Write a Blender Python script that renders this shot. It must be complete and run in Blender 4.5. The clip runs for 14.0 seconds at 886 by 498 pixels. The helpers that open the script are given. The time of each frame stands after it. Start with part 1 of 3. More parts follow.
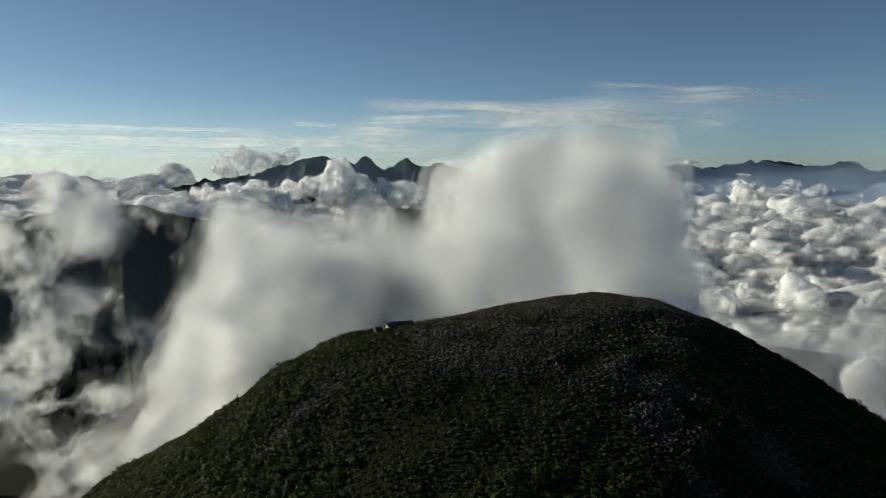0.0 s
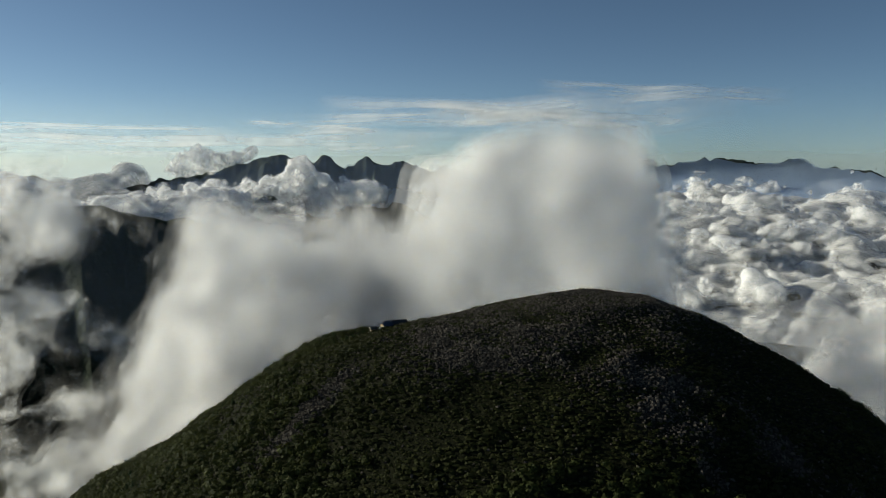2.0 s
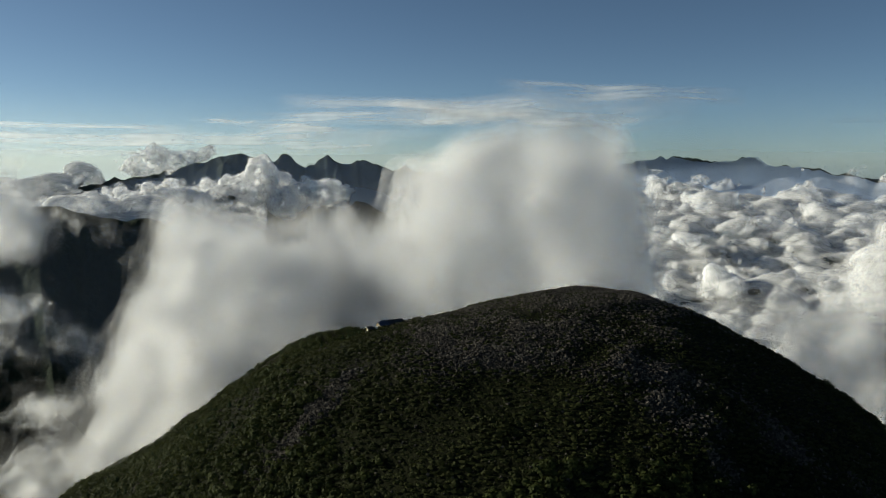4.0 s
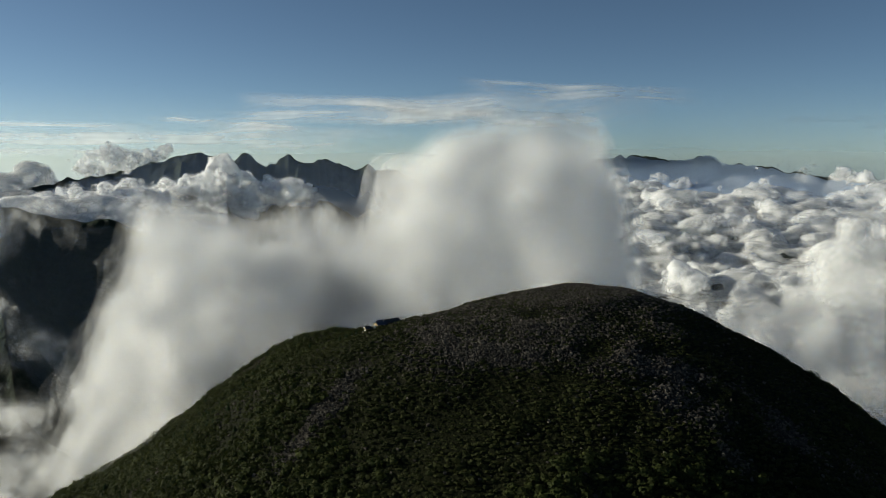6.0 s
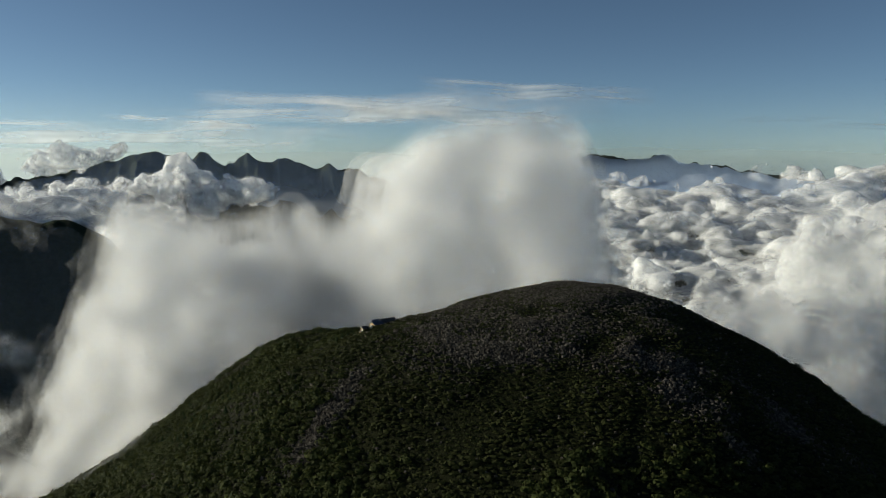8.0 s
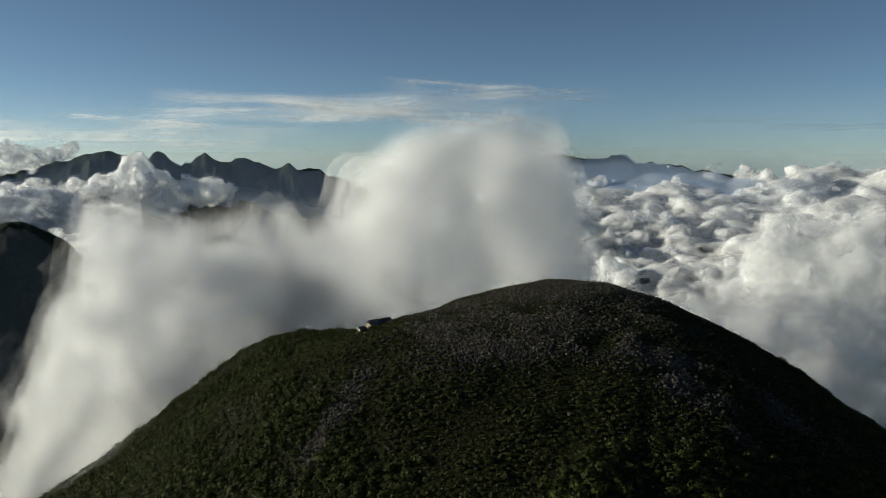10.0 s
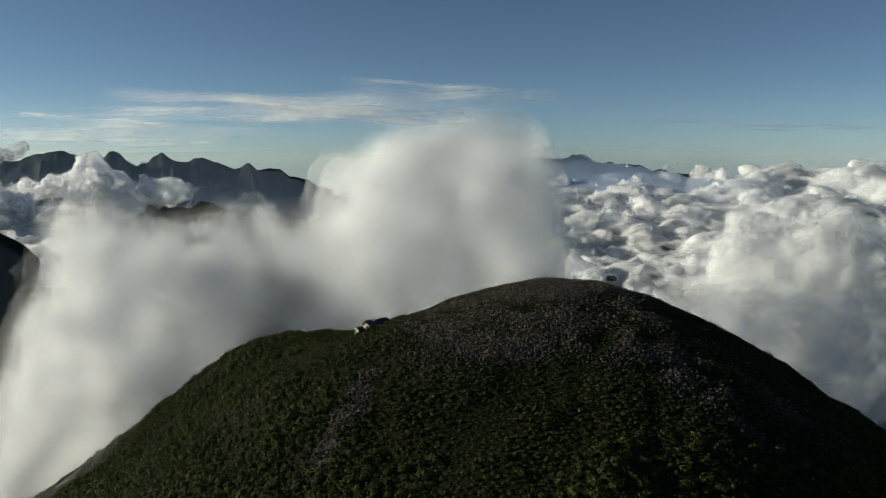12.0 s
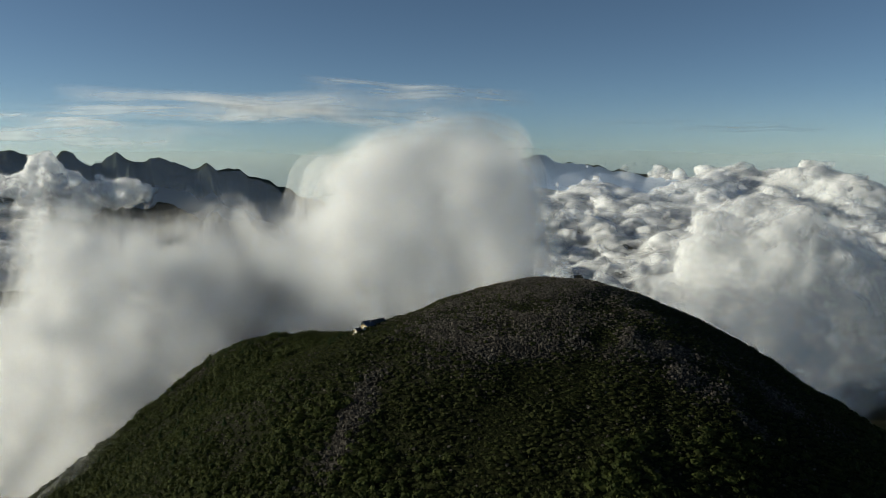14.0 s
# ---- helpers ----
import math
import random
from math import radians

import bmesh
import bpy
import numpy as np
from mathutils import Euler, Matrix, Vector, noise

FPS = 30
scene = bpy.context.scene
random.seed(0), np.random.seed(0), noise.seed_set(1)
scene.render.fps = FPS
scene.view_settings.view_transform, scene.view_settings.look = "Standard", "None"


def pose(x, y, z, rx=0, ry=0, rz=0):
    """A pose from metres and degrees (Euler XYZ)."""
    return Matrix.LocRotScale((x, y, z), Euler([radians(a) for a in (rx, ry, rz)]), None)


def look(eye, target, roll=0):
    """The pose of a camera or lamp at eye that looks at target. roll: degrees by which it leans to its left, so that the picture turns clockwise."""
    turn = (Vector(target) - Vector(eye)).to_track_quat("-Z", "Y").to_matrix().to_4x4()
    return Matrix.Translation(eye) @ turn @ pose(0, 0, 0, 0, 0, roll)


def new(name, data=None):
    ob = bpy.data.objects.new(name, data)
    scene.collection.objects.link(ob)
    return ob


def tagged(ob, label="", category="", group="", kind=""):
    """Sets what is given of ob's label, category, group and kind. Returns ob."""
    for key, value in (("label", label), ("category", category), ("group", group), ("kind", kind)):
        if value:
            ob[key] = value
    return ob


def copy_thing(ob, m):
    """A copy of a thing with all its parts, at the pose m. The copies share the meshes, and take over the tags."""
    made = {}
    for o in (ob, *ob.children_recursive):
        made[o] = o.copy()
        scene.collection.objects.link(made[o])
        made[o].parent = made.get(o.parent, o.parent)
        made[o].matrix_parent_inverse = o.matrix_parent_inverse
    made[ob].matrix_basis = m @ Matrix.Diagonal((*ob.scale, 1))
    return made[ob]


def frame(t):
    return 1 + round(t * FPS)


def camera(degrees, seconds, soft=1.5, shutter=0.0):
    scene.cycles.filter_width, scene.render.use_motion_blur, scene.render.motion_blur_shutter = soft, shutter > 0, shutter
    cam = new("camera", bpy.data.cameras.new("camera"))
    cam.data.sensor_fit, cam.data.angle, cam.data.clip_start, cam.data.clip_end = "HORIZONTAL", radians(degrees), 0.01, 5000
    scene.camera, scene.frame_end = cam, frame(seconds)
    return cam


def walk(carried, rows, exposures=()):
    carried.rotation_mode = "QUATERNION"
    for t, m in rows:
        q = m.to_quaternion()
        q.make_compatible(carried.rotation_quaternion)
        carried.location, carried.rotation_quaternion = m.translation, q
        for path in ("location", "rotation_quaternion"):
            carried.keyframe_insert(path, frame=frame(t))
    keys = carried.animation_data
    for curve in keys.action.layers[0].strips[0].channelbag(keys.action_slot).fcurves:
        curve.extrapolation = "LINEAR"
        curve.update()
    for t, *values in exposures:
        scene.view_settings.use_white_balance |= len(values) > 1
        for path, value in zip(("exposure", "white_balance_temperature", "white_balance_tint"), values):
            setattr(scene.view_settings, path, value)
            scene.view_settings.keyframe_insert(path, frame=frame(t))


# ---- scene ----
cam = camera(63.4, 14.0, soft=0.7)
METRES, EYE, TILT, LEAN, TURN = 170.0, 150.0, -6.8, -0.2, 0.0
ROWS = [
    (0.0, 0.0, 0.0, 0.0, -0.0, 0.0, 0.0),
    (0.5, -0.0348, -0.0012, 0.0001, -0.81, -0.03, 0.14),
    (1.0, -0.0698, -0.002, 0.0003, -1.67, -0.06, 0.28),
    (1.5, -0.1049, -0.002, 0.0006, -2.53, -0.1, 0.42),
    (2.0, -0.1404, -0.0018, 0.001, -3.4, -0.14, 0.55),
    (2.5, -0.1757, -0.0007, 0.0015, -4.25, -0.17, 0.69),
    (3.0, -0.2109, 0.0007, 0.002, -5.09, -0.21, 0.8),
    (5.5, -0.388, 0.0163, 0.0052, -9.18, -0.39, 1.38),
    (6.0, -0.4231, 0.0208, 0.0059, -10.0, -0.44, 1.49),
    (6.5, -0.4585, 0.0256, 0.0069, -10.81, -0.49, 1.58),
    (7.0, -0.4936, 0.0313, 0.0077, -11.63, -0.53, 1.67),
    (7.5, -0.5283, 0.0373, 0.0089, -12.47, -0.58, 1.79),
    (8.0, -0.5633, 0.0441, 0.0099, -13.36, -0.62, 1.88),
    (10.5, -0.7384, 0.0866, 0.0155, -17.58, -0.8, 2.37),
    (11.0, -0.7728, 0.0968, 0.0168, -18.41, -0.84, 2.47),
    (11.5, -0.8073, 0.1075, 0.018, -19.24, -0.88, 2.56),
    (12.0, -0.8417, 0.1186, 0.0191, -20.07, -0.91, 2.65),
    (12.5, -0.876, 0.1302, 0.0207, -20.92, -0.95, 2.73),
    (13.0, -0.9102, 0.1425, 0.0221, -21.77, -0.99, 2.8),
    (13.5, -0.9444, 0.1552, 0.0239, -22.59, -1.01, 2.88),
    (14.0, -0.9778, 0.1684, 0.0255, -23.41, -1.06, 2.95),
]
walk(cam, [(t, pose(0, 0, EYE, TILT, LEAN, TURN) @ pose(METRES * x, METRES * y, METRES * z, 90 + pitch, roll, yaw)) for t, x, y, z, yaw, pitch, roll in ROWS], [(0.0, 0.1, 7850.0, 0.0), (14.0, 0.1, 7850.0, 0.0)])


# ---- light ----
SUN_AZ, SUN_EL = -64.0, 17.0  # degrees: azimuth from the first view (minus: to its left), height
SUN_WAY = Vector((math.sin(radians(SUN_AZ)) * math.cos(radians(SUN_EL)), math.cos(radians(SUN_AZ)) * math.cos(radians(SUN_EL)), math.sin(radians(SUN_EL))))
world = bpy.data.worlds.new("sky")
scene.world = world
world.use_nodes = True
wn = world.node_tree.nodes
sky = wn.new("ShaderNodeTexSky")
sky.sky_type, sky.sun_disc = "NISHITA", False
sky.sun_elevation, sky.sun_rotation, sky.altitude = radians(SUN_EL), radians(SUN_AZ), 2600.0
sky.air_density, sky.dust_density, sky.ozone_density = 0.66, 1.0, 3.2
world.node_tree.links.new(sky.outputs[0], wn["Background"].inputs[0])
wn["Background"].inputs[1].default_value = 0.078
sun = new("sun", bpy.data.lights.new("sun", "SUN"))
sun.data.energy, sun.data.angle, sun.data.color = 5.0, radians(0.6), (0.97, 0.98, 1.0)
sun.matrix_world = look(SUN_WAY * 1000, (0, 0, 0))
scene.cycles.transparent_max_bounces = 96
scene.cycles.max_bounces, scene.cycles.diffuse_bounces, scene.cycles.transmission_bounces = 12, 9, 9


# ---- materials ----
def material(name):
    m = bpy.data.materials.new(name)
    m.use_nodes = True
    nt = m.node_tree
    nt.nodes.clear()
    out = nt.nodes.new("ShaderNodeOutputMaterial")

    def node(kind, **values):
        n = nt.nodes.new("ShaderNode" + kind)
        for key, value in values.items():
            n.inputs[key.replace("_", " ")].default_value = value
        return n

    return m, nt, out, node, nt.links.new


def ramp(node, link, source, stops):
    """A colour ramp fed by source; stops: (position, colour)."""
    r = node("ValToRGB")
    e = r.color_ramp.elements
    while len(e) < len(stops):
        e.new(0.5)
    for k, (at, c) in enumerate(stops):
        e[k].position, e[k].color = at, (*c, 1)
    link(source, r.inputs[0])
    return r.outputs[0]


def cloud_material(name, grain, spread=0.9, white=(0.97, 0.97, 0.97), onward=0.5, puffy=0.0, detail=2.5, loose=0.25):
    """Scattering droplets: light passes on and back, thinned by the veil stored in the mesh and a billowing noise; loose: how far the droplets
    scatter all ways alike rather than as the skin lies."""
    m, nt, out, node, link = material(name)
    co = node("TexCoord")
    fine = node("TexNoise", Scale=1.0 / grain, Detail=detail, Roughness=0.55)
    link(co.outputs["Object"], fine.inputs["Vector"])
    veil = node("Attribute")
    veil.attribute_name = "veil"
    span = node("MapRange")
    span.inputs[1].default_value, span.inputs[2].default_value = 0.32, 0.68
    span.inputs[3].default_value, span.inputs[4].default_value = 1.0 - spread, 1.0 + spread
    link(fine.outputs["Fac"], span.inputs[0])
    thick = node("Math")
    thick.operation, thick.use_clamp = "MULTIPLY", True
    link(veil.outputs["Fac"], thick.inputs[0])
    link(span.outputs[0], thick.inputs[1])
    back, on, both = node("BsdfDiffuse", Color=(*white, 1)), node("BsdfTranslucent", Color=(*white, 1)), node("MixShader", Fac=onward)
    skin, spray, centred, drift, still, lean = node("NewGeometry"), node("TexWhiteNoise"), node("VectorMath"), node("VectorMath"), node("VectorMath"), node("VectorMath")
    spray.noise_dimensions = "3D"
    facing = skin.outputs["Normal"]
    if puffy:
        heads, relief = node("TexNoise", Scale=0.8 / grain, Detail=4.0, Roughness=0.55), node("Bump", Strength=0.7, Distance=puffy)
        link(co.outputs["Object"], heads.inputs["Vector"])
        link(heads.outputs["Fac"], relief.inputs["Height"])
        facing = relief.outputs[0]
    link(co.outputs["Object"], spray.inputs["Vector"])
    centred.operation, centred.inputs[1].default_value = "SUBTRACT", (0.5, 0.5, 0.5)
    link(spray.outputs["Color"], centred.inputs[0])
    drift.operation, drift.inputs["Scale"].default_value = "SCALE", 2.0 * loose
    link(centred.outputs[0], drift.inputs[0])
    still.operation, still.inputs["Scale"].default_value = "SCALE", 1.0 - loose
    link(facing, still.inputs[0])
    lean.operation = "ADD"
    link(drift.outputs[0], lean.inputs[0])
    link(still.outputs[0], lean.inputs[1])
    unit = node("VectorMath")
    unit.operation = "NORMALIZE"
    link(lean.outputs[0], unit.inputs[0])
    link(unit.outputs[0], back.inputs["Normal"])
    link(unit.outputs[0], on.inputs["Normal"])
    link(back.outputs[0], both.inputs[1])
    link(on.outputs[0], both.inputs[2])
    clear, mix = node("BsdfTransparent"), node("MixShader")
    link(thick.outputs[0], mix.inputs[0])
    link(clear.outputs[0], mix.inputs[1])
    link(both.outputs[0], mix.inputs[2])
    link(mix.outputs[0], out.inputs["Surface"])
    return m


def surface(name, stops, grain, big, rough=0.9, bump=0.3, metal=0.0, island=0.0, translucent=0.0, sheen=0.04, bare=None):
    """An opaque surface: colour from two scales of noise (and each island's own number), with fine relief."""
    m, nt, out, node, link = material(name)
    co = node("TexCoord")
    a, b = node("TexNoise", Scale=1.0 / grain, Detail=6.0, Roughness=0.6), node("TexNoise", Scale=1.0 / big, Detail=3.0)
    link(co.outputs["Object"], a.inputs["Vector"])
    link(co.outputs["Object"], b.inputs["Vector"])
    blend = node("Mix")
    blend.inputs[0].default_value = 0.5
    link(a.outputs["Fac"], blend.inputs[2])
    link(b.outputs["Fac"], blend.inputs[3])
    source = blend.outputs[0]
    if island:
        geo, own = node("NewGeometry"), node("Mix")
        own.inputs[0].default_value = island
        link(source, own.inputs[2])
        link(geo.outputs["Random Per Island"], own.inputs[3])
        source = own.outputs[0]
    colour = ramp(node, link, source, stops)
    if bare:
        stony, cover = node("Attribute"), node("Mix")
        stony.attribute_name, cover.data_type = "veil", "RGBA"
        link(stony.outputs["Fac"], cover.inputs[0])
        link(colour, cover.inputs[6])
        link(ramp(node, link, a.outputs["Fac"], bare), cover.inputs[7])
        colour = cover.outputs[2]
    p = node("BsdfPrincipled", Roughness=rough, Metallic=metal)
    p.inputs["Specular IOR Level"].default_value = sheen
    link(colour, p.inputs["Base Color"])
    if bump:
        relief = node("Bump", Strength=bump, Distance=grain * 0.5)
        link(a.outputs["Fac"], relief.inputs["Height"])
        link(relief.outputs[0], p.inputs["Normal"])
    last = p.outputs[0]
    if translucent:
        leaf, mix = node("BsdfTranslucent"), node("MixShader", Fac=translucent)
        link(colour, leaf.inputs["Color"])
        link(last, mix.inputs[1])
        link(leaf.outputs[0], mix.inputs[2])
        last = mix.outputs[0]
    link(last, out.inputs["Surface"])
    return m


FOG = cloud_material("fog_droplets", 42.0, spread=1.0, white=(0.997, 0.997, 0.997), onward=0.7, detail=4.0)
WISP = cloud_material("torn_fog_droplets", 40.0, spread=2.1, white=(0.995, 0.995, 0.995), onward=0.6, detail=4.0)
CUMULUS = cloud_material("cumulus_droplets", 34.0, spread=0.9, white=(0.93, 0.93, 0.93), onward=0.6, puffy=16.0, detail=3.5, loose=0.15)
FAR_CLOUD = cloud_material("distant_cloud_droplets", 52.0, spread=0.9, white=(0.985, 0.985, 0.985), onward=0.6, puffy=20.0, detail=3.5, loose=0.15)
CIRRUS = cloud_material("ice_cloud", 300.0, spread=0.4, white=(0.995, 0.995, 0.995), onward=0.7)
# blue colour that paints distance haze on sheets before the mountains
HAZE_TINT = cloud_material("blue_haze_tint", 900.0, spread=0.1, white=(0.5, 0.66, 0.9))
PALE_HAZE_TINT = cloud_material("pale_haze_tint", 1500.0, spread=0.15, white=(0.74, 0.84, 0.97))
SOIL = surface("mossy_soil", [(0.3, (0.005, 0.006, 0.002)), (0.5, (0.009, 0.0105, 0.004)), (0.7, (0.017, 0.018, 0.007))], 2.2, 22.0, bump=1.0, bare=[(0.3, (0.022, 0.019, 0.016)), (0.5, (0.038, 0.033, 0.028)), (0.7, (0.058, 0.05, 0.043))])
PINE = surface("dwarf_pine_foliage", [(0.15, (0.012, 0.0145, 0.005)), (0.5, (0.025, 0.029, 0.010)), (0.85, (0.047, 0.051, 0.018))], 0.8, 30.0, rough=0.7, bump=0.0, island=0.3, translucent=0.2)
LEAF = surface("birch_shrub_foliage", [(0.15, (0.014, 0.02, 0.007)), (0.5, (0.03, 0.038, 0.012)), (0.85, (0.062, 0.07, 0.02))], 0.8, 26.0, rough=0.65, bump=0.0, island=0.5, translucent=0.25)
FIR = surface("dark_fir_foliage", [(0.2, (0.012, 0.022, 0.010)), (0.8, (0.035, 0.055, 0.022))], 0.6, 8.0, rough=0.75, bump=0.0, island=0.4, translucent=0.15)
BARK = surface("grey_bark", [(0.3, (0.05, 0.04, 0.03)), (0.7, (0.13, 0.11, 0.09))], 0.1, 1.0, bump=0.5)
ROCK = surface("weathered_andesite", [(0.2, (0.026, 0.022, 0.019)), (0.5, (0.05, 0.044, 0.037)), (0.85, (0.104, 0.091, 0.076))], 0.35, 3.0, rough=0.88, bump=0.5, island=0.6, sheen=0.1)
FOREST = surface("far_conifer_forest", [(0.3, (0.010, 0.016, 0.010)), (0.55, (0.022, 0.032, 0.018)), (0.75, (0.04, 0.05, 0.032))], 14.0, 160.0, bump=1.0)
CRAG = surface("far_bare_ridge", [(0.3, (0.02, 0.028, 0.022)), (0.55, (0.045, 0.055, 0.045)), (0.75, (0.09, 0.09, 0.085))], 30.0, 300.0, bump=0.8)


# ---- number work ----
def spline_weights(at, first, size, count):
    """Cubic B-spline weights of the places `at` over lattice points."""
    u = (np.asarray(at, float) - first) / size + 1
    i = np.floor(u).astype(int)
    f = u - i
    w = np.zeros((len(u), count))
    rows = np.arange(len(u))
    for k, v in ((-1, (1 - f) ** 3), (0, 3 * f ** 3 - 6 * f ** 2 + 4), (1, -3 * f ** 3 + 3 * f ** 2 + 3 * f + 1), (2, f ** 3)):
        w[rows, np.clip(i + k, 0, count - 1)] += v / 6
    return w


def noise_grid(axes, size, seed):
    """Smooth noise of unit spread on the regular grid that the axes span; size: a number, or one for each axis."""
    size = np.broadcast_to(np.asarray(size, float), (len(axes),))
    counts = [int((a[-1] - a[0]) / s) + 5 for a, s in zip(axes, size)]
    r = np.random.default_rng(seed).standard_normal(counts)
    for a, s, n in zip(axes, size, counts):
        r = np.tensordot(r, spline_weights(a, a[0], s, n), axes=(0, 1))
    return r / (0.69 ** len(axes))


def fractal(axes, size, seed, octaves=4, gain=0.5, billow=0.0):
    """Octaves of noise; billow bends each one towards rounded swellings with creases between."""
    total = 0
    size = np.broadcast_to(np.asarray(size, float), (len(axes),))
    for k in range(octaves):
        n = noise_grid(axes, size / 2 ** k, seed + 17 * k)
        total = total + gain ** k * ((1 - billow) * n + billow * (np.abs(n) * 1.6 - 1.2))
    return total


PATCH = (np.arange(-700, 901, 4.0), np.arange(0, 1301, 4.0))
PATCH_NOISE = {size: fractal(PATCH, size, 5 + int(size), 3) for size in (14.0, 40.0, 110.0)}


def patchy(x, y, size):
    """Noise on the plan, of unit spread and about that many metres across."""
    i = np.clip((np.asarray(x) - PATCH[0][0]) / 4, 0, len(PATCH[0]) - 2)
    j = np.clip((np.asarray(y) - PATCH[1][0]) / 4, 0, len(PATCH[1]) - 2)
    a, b = i.astype(int), j.astype(int)
    f, g, n = i - a, j - b, PATCH_NOISE[size]
    return (n[a, b] * (1 - f) + n[a + 1, b] * f) * (1 - g) + (n[a, b + 1] * (1 - f) + n[a + 1, b + 1] * f) * g


SUMMIT, SHOULDER = (69.07, 485.14), 71.54
SWELLS = [(48.85, -71.95, 652.34, 77.41), (11.61, 205.37, 438.11, 62.71), (15.47, 134.99, 306.12, 62.92), (37.17, -79.34, 441.98, 72.53), (-52.93, -15.51, 545.42, 95.17), (-3.8, -200, 470, 60), (-4.0, -150, 560, 60), (-3.6, 250, 470, 60), (1.9, 260, 360, 60)]


def hill_height(x, y):
    """The dome: a rounded cone whose steepness changes round the compass, with a few broad swells; beyond it the valley floor."""
    x, y = np.asarray(x, float), np.asarray(y, float)
    dx, dy = x - SUMMIT[0], y - SUMMIT[1]
    r2, th = dx * dx + dy * dy, np.arctan2(dy, dx)
    turn = 0.051 * np.cos(th) + 0.21 * np.sin(th) + 0.011 * np.cos(2 * th) + 0.044 * np.sin(2 * th) - 0.028 * np.cos(3 * th) - 0.023 * np.sin(3 * th) - 0.002 * np.cos(4 * th) + 0.017 * np.sin(4 * th)
    z = 83.4 - (0.689 + turn * r2 / (r2 + 900)) * (np.sqrt(r2 + SHOULDER ** 2) - SHOULDER)
    for amount, cx, cy, wide in SWELLS:
        z = z + amount * np.exp(-((x - cx) ** 2 + (y - cy) ** 2) / (2 * wide ** 2))
    floor = -430.0 + 25 * np.sin(x / 310.0 + 1) * np.cos(y / 270.0)
    return 40.0 * np.logaddexp(z / 40.0, floor / 40.0)


def ground_height(x, y):
    return hill_height(x, y) - 0.7 + 0.9 * patchy(x, y, 40.0) + 0.45 * patchy(x, y, 14.0)


# ---- mesh helpers ----
def raw_mesh(name, verts, faces, mat, smooth=False, veil=None):
    """A mesh from arrays: verts (n, 3), faces (m, 3 or 4)."""
    verts, faces = np.asarray(verts, np.float32), np.asarray(faces, np.int32)
    me = bpy.data.meshes.new(name)
    me.vertices.add(len(verts))
    me.vertices.foreach_set("co", verts.ravel())
    k = faces.shape[1]
    me.loops.add(faces.size)
    me.loops.foreach_set("vertex_index", faces.ravel())
    me.polygons.add(len(faces))
    me.polygons.foreach_set("loop_start", np.arange(0, faces.size, k, dtype=np.int32))
    me.polygons.foreach_set("use_smooth", np.full(len(faces), smooth))
    if veil is not None:
        me.attributes.new("veil", "FLOAT", "POINT").data.foreach_set("value", np.asarray(veil, np.float32))
    me.materials.append(mat)
    me.update(calc_edges=True)
    return me


def part(name, bm, mat, parent=None, label=""):
    """Links a bmesh as one mesh object under a thing or part."""
    me = bpy.data.meshes.new(name)
    bm.to_mesh(me)
    bm.free()
    me.materials.append(mat)
    ob = new(name, me)
    ob.parent = parent
    return tagged(ob, label)


def grid_faces(n, m):
    i = (np.arange(n - 1)[:, None] * m + np.arange(m - 1)[None, :]).ravel()
    return np.stack([i, i + m, i + m + 1, i + 1], 1)


def scatter(name, base_verts, base_faces, kinds, places, spins, sizes, mat, tilts=None):
    """Many small bodies joined in one mesh. base_*: lists of shapes with equal counts; kinds picks one for each place."""
    kinds = np.asarray(kinds)
    v = np.stack(base_verts)[kinds]
    v = v * sizes[:, None, :]
    if tilts is not None:
        c, s = np.cos(tilts)[:, None], np.sin(tilts)[:, None]
        v = np.stack([v[..., 0], v[..., 1] * c - v[..., 2] * s, v[..., 1] * s + v[..., 2] * c], -1)
    c, s = np.cos(spins)[:, None], np.sin(spins)[:, None]
    v = np.stack([v[..., 0] * c - v[..., 1] * s, v[..., 0] * s + v[..., 1] * c, v[..., 2]], -1) + places[:, None, :]
    per = v.shape[1]
    f = np.stack(base_faces)[kinds] + (np.arange(len(kinds)) * per)[:, None, None]
    return new(name, raw_mesh(name, v.reshape(-1, 3), f.reshape(-1, f.shape[-1]), mat))


